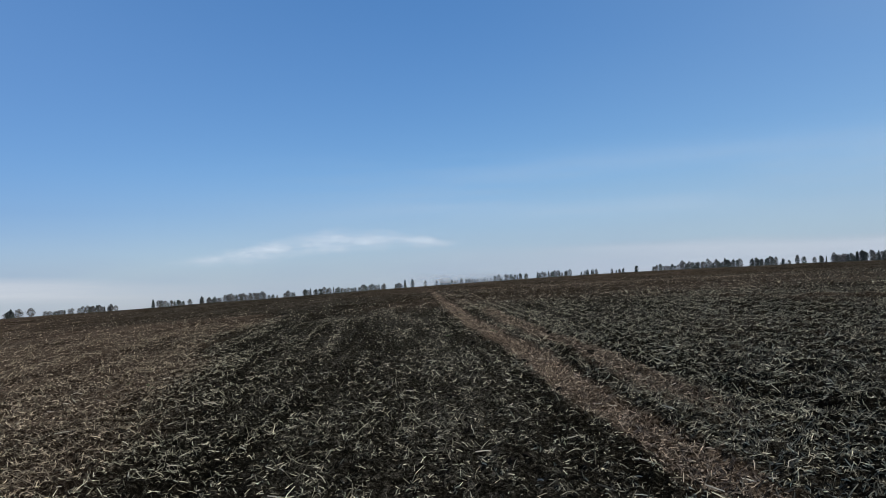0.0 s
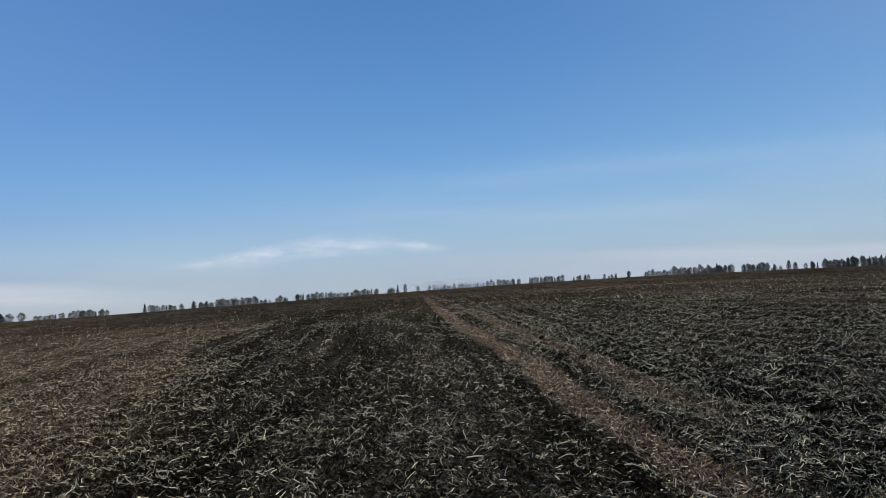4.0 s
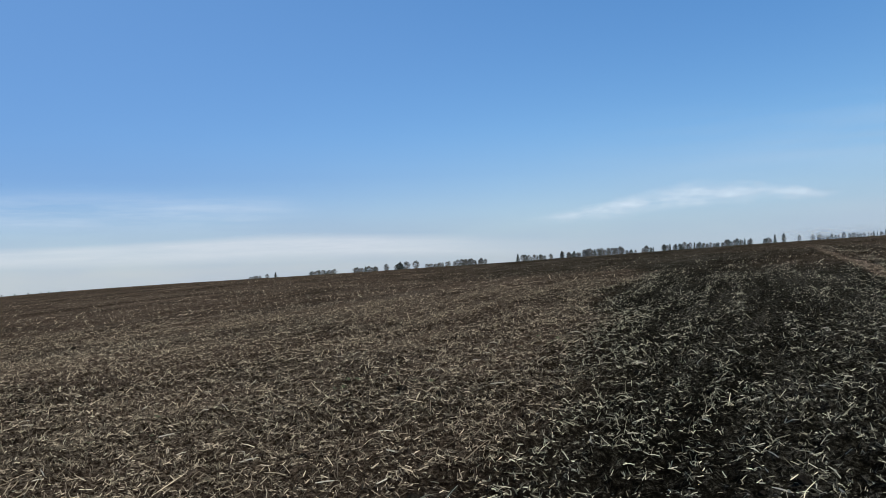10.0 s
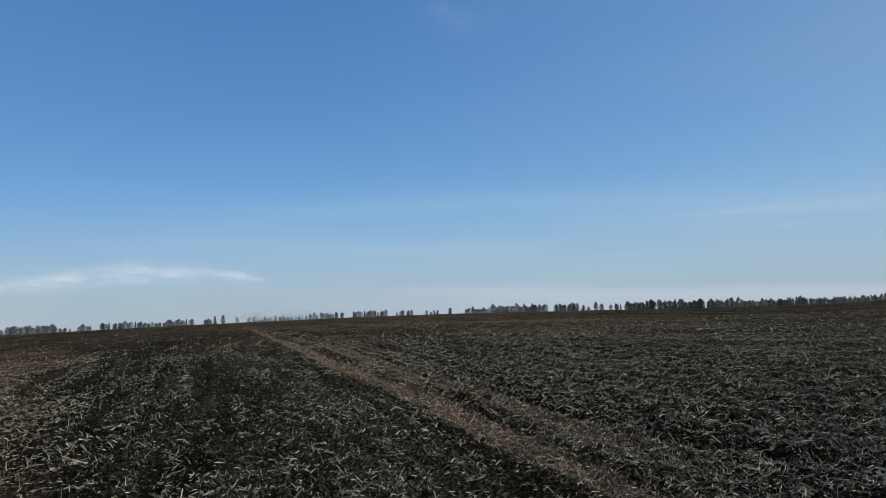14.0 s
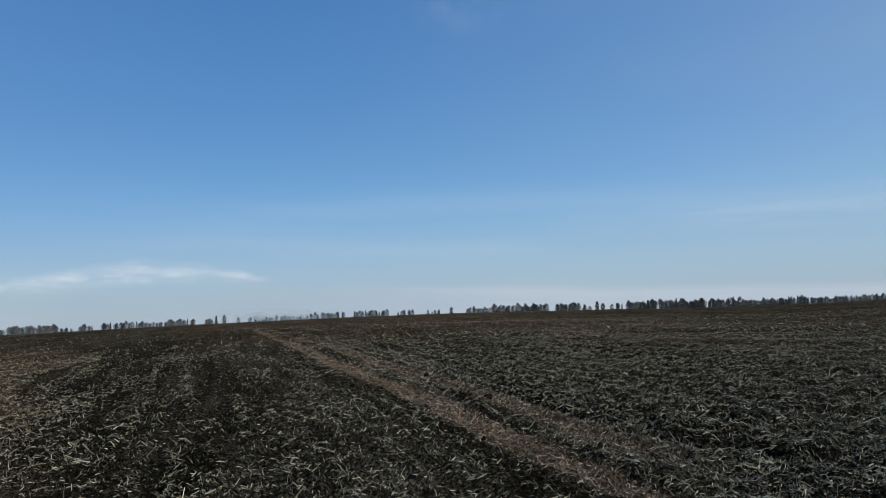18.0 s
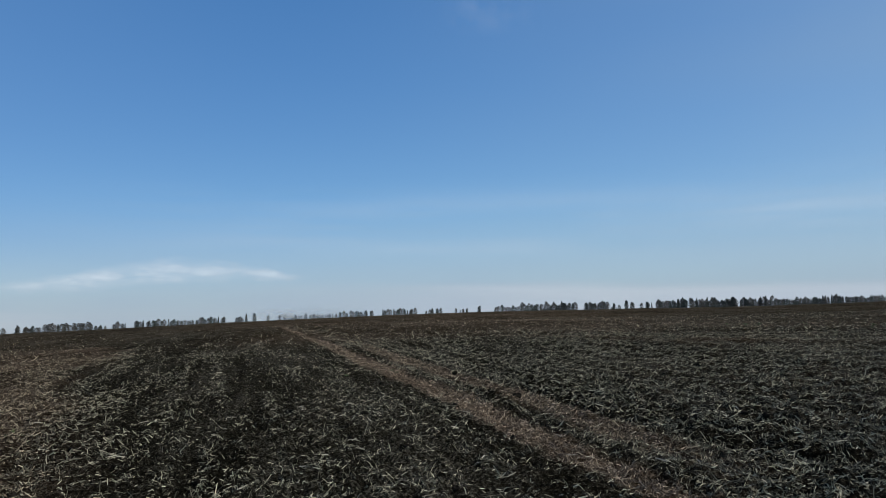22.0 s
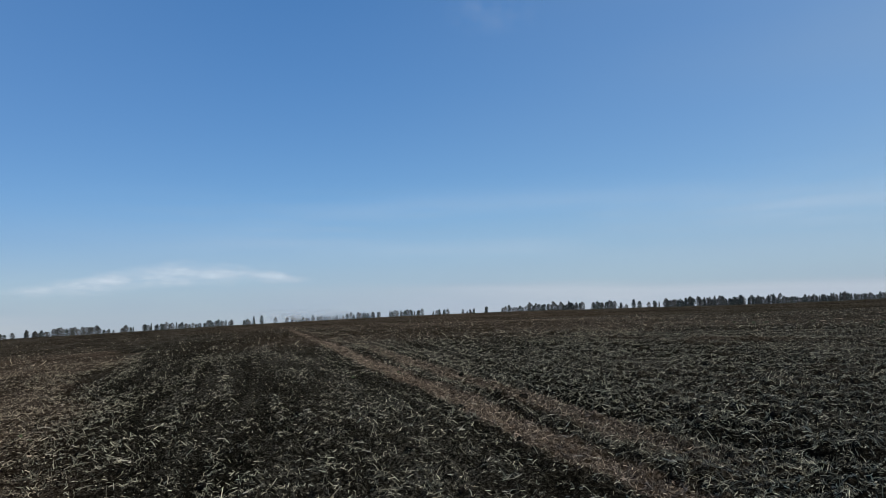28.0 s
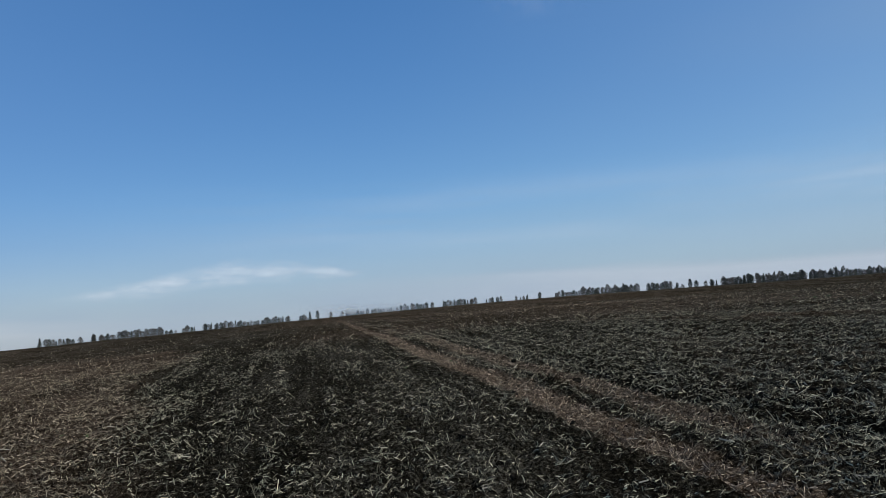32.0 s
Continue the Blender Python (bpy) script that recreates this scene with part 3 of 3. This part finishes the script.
# azimuth, height, kind
LONE_TREES = [
    (18.0, 9, "birch_tree"), (17.2, 10, "birch_tree"), (16.75, 8, "birch_tree"),
    (38.50, 6, "birch_tree"), (37.91, 8, "spruce_tree"), (29.99, 10, "birch_tree"), (27.82, 12, "birch_tree"), (28.51, 12, "birch_tree"),
    (24.35, 9, "pine_tree"), (23.76, 10, "birch_tree"), (23.07, 10, "birch_tree"), (20.40, 12, "spruce_tree"), (17.23, 11, "spruce_tree"),
    (2.33, 13, "pine_tree"), (2.88, 13, "spruce_tree"), (1.39, 10, "birch_tree"), (-12.90, 9, "spruce_tree"), (-12.61, 8, "birch_tree"),
    (-13.79, 11, "pine_tree"), (-19.73, 14, "spruce_tree"), (-24.28, 13, "pine_tree"), (-24.68, 11, "pine_tree"), (-25.67, 11, "pine_tree"), (-26.01, 10, "spruce_tree"),
    (-22.95, 8, "birch_tree"), (-23.4, 9, "pine_tree"), (-23.75, 8, "birch_tree"), (-25.3, 9, "birch_tree"), (-25.75, 10, "pine_tree"),
]
# azimuth from, to, how many, height, share of conifers
STANDS = [
    (55.37, 51.39, 5, 3, 0.1), (39.79, 38.90, 4, 5, 0.0), (35.53, 33.65, 9, 7, 0.4), (32.37, 30.59, 8, 8, 0.2), (29.30, 28.71, 3, 10, 0.3),
    (27.02, 25.34, 7, 8, 0.2), (25.05, 22.67, 9, 9, 0.5), (20.10, 18.32, 7, 9, 0.4), (16.84, 15.94, 5, 10, 0.2), (15.65, 12.87, 13, 11, 0.2),
    (12.77, 11.98, 3, 6, 0.3), (11.68, 10.79, 4, 9, 0.3), (10.29, 4.26, 26, 10, 0.5), (3.57, 3.07, 3, 11, 0.3), (0.60, -3.45, 18, 8, 0.4),
    (-3.65, -6.12, 11, 10, 0.6), (-6.72, -9.19, 11, 10, 0.5), (-9.88, -11.07, 5, 9, 0.5), (-12.01, -12.90, 3, 7, 0.5), (-14.78, -16.86, 10, 10, 0.3),
    (-16.86, -20.72, 20, 12, 0.6), (-21.31, -23.00, 9, 12, 0.6), (-23.09, -23.89, 3, 6, 0.5), (-26.36, -28.34, 15, 13, 0.35), (-28.54, -31.61, 23, 13, 0.5),
    (-31.81, -34.69, 22, 12.5, 0.55), (-34.78, -38.16, 27, 11, 0.55), (-38.26, -44.62, 54, 9, 0.6),
]
build_trees()


# ---- thin clouds, haze and added sky tints ----
def veil_sheet(name, az0, az1, el0, el1, mat, label, soft_side=0.35, far=4300.0, shape=None, category="cloud"):
    """A far curved sheet of thin cloud, haze, dust or added sky tint; it thins out to its rims, or by its own shape(u,
    v).
    """
    nx, ny = 120, 40
    u, v = (k.ravel() for k in np.meshgrid(np.linspace(0, 1, nx), np.linspace(0, 1, ny)))
    a, e = np.radians(az0 + (az1 - az0) * u), np.radians(el0 + (el1 - el0) * v)
    me = put_mesh(name, np.stack([-np.sin(a) * np.cos(e), np.cos(a) * np.cos(e), np.sin(e)], -1) * far + (0, 0, 1.6), grid_faces(nx, ny), mat, True)
    rim = np.minimum(ease(u, 0, soft_side), ease(1 - u, 0, soft_side)) * np.minimum(ease(v, 0, 0.45), ease(1 - v, 0, 0.45))
    layer(me, "veil", shape(u, v) if shape else rim)
    uv = me.uv_layers.new(name="UVMap")
    loops = np.empty(len(me.loops), np.int32)
    me.loops.foreach_get("vertex_index", loops)
    uv.data.foreach_set("uv", np.stack([u, v], -1)[loops].astype(np.float32).ravel())
    ob = tagged(new(name, me), label, category, kind="structure")
    ob.visible_shadow = False
    return ob


def wisp_shape(u, v):
    """A long lens that climbs gently and ends in a thin tail at either side."""
    middle = 0.22 + 0.42 * ease(u, 0.05, 0.62) - 0.16 * ease(u, 0.62, 1.0)
    half = 0.05 + 0.22 * np.sin(np.pi * np.clip(u, 0, 1)) ** 1.4
    ragged = 0.10 * (grain(u * 14, v * 5, 40) - 0.5) + 0.05 * (grain(u * 40, v * 12, 41) - 0.5)
    return np.clip(1.15 - np.abs(v + ragged - middle) / half, 0, 1) * ease(u, 0, 0.25) * ease(1 - u, 0, 0.12)


def right_bank_shape(u, v):
    """A long low bank with a soft, slightly ragged upper edge, thinning out at its near end."""
    top = 0.74 - 0.16 * ease(u, 0.1, 0.6) + 0.05 * (grain(u * 9, u * 0, 44) - 0.5) + 0.07 * (grain(u * 16, v * 7, 45) - 0.5)
    return ease(top - v, -0.04, 0.16) * (0.25 + 0.75 * ease(u, 0.10, 0.30)) * ease(u, 0, 0.12)


def left_bank_shape(u, v):
    """A flat bank that tapers to a long thin tail."""
    half = 0.17 + 0.10 * np.exp(-((u - 0.66) / 0.17) ** 2)
    bend = 0.45 + 0.115 * np.exp(-((u - 0.64) / 0.13) ** 2) - 0.12 * ease(u, 0.75, 0.95) + 0.10 * (grain(u * 11, v * 5, 47) - 0.5)
    return np.clip(1.5 - np.abs(v - bend) / half * 1.3, 0, 1) * ease(u, 0, 0.2) * ease(1 - u, 0, 0.35)


def blue_shape(u, v):
    """Strongest a hand over the horizon on the side away from the sun."""
    return ease(v, 0.02, 0.14) * (1 - ease(v, 0.24, 1.0)) * (1 - 0.62 * ease(u, 0.36, 0.62)) * (1 + 0.65 * (1 - ease(u, 0.26, 0.48)))


def sunny_shape(u, v):
    """A very thin added tint of the sky that grows towards the sun."""
    return ease(u, 0, 0.6) * ease(v, 0.0, 0.25) * (1 - ease(v, 0.6, 1.0)) * (0.85 + 0.3 * (grain(u * 7, v * 16, 62) - 0.5))


WISP = cloud_material("thin_cirrus", (6.0, 3.4, 1), 0.28, 0.66, 0.64, 1.02, (0.70, 0.72, 0.77))
BANK = cloud_material("low_haze_bank", (3.0, 1.2, 1), 0.10, 0.50, 0.55, 0.87, (0.67, 0.69, 0.75))
LOW_BANK = cloud_material("low_cloud_bank", (4.5, 1.6, 1), 0.12, 0.60, 0.64, 0.95, (0.745, 0.73, 0.735))
HAZE = cloud_material("horizon_haze", (1.5, 0.6, 1), -0.4, 0.55, 0.96, 0.61, (0.54, 0.665, 0.88))
# added glowing sheet: makes the sky paler towards the sun
PALE_TINT = cloud_material("pale_sky_tint", (1.2, 1.0, 1), -0.5, 0.6, 0.55, 0.59, (0.61, 0.72, 0.79))
# added glowing sheet: evens out and deepens the low sky's brightness
BLUE = cloud_material("blue_sky_tint", (1.2, 0.8, 1), -0.8, 0.6, 0.56, 1.19, (0.13, 0.245, 0.475))
STREAKS = cloud_material("high_cirrus_streaks", (2.4, 3.2, 1), 0.42, 0.72, 0.32, 0.95, (0.66, 0.71, 0.78))
HIGH = cloud_material("low_cirrus_streaks", (2.6, 3.0, 1), 0.38, 0.66, 0.33, 1.0, (0.68, 0.71, 0.78))
FAINT = cloud_material("faint_cirrus", (3.0, 1.2, 1), 0.42, 0.70, 0.11, 1.0, (0.68, 0.71, 0.78))
veil_sheet("backdrop_horizon_haze", 115, -105, -10.0, 10.0, HAZE, "pale haze all along the horizon", 0.1, 4600.0)
veil_sheet("backdrop_haze_bank", 85, 10, -0.3, 3.1, LOW_BANK, "pale band of low haze over the horizon", 0.2, 4300.0, left_bank_shape)
veil_sheet("backdrop_haze_bank", 6, -80, 0.1, 4.5, BANK, "pale band of low haze over the horizon", 0.2, 4250.0, right_bank_shape)
veil_sheet("backdrop_cloud_wisp", 20.3, -1.8, 2.25, 5.4, WISP, "thin white cirrus wisp low over the horizon", 0.45, 4200.0, wisp_shape)
veil_sheet("backdrop_faint_cirrus", 64, 33, 2.4, 6.0, HIGH, "faint streaks of high cirrus", 0.3, 4150.0)
veil_sheet("backdrop_faint_cirrus", -11, -19, 20.5, 24, FAINT, "faint streaks of high cirrus", 0.3, 4100.0)
veil_sheet("backdrop_faint_cirrus", 20, -60, 3.6, 11, STREAKS, "faint streaks of high cirrus", 0.3, 4180.0)
veil_sheet("backdrop_blue_haze", 120, -105, 0.0, 50.0, BLUE, "added blue sheet that darkens and tints the low sky", 0.1, 4550.0, blue_shape)
veil_sheet("backdrop_high_haze", 5, -115, -6.0, 48, PALE_TINT, "added pale sheet that lightens the sky on the sunny side", 0.5, 4500.0, sunny_shape)
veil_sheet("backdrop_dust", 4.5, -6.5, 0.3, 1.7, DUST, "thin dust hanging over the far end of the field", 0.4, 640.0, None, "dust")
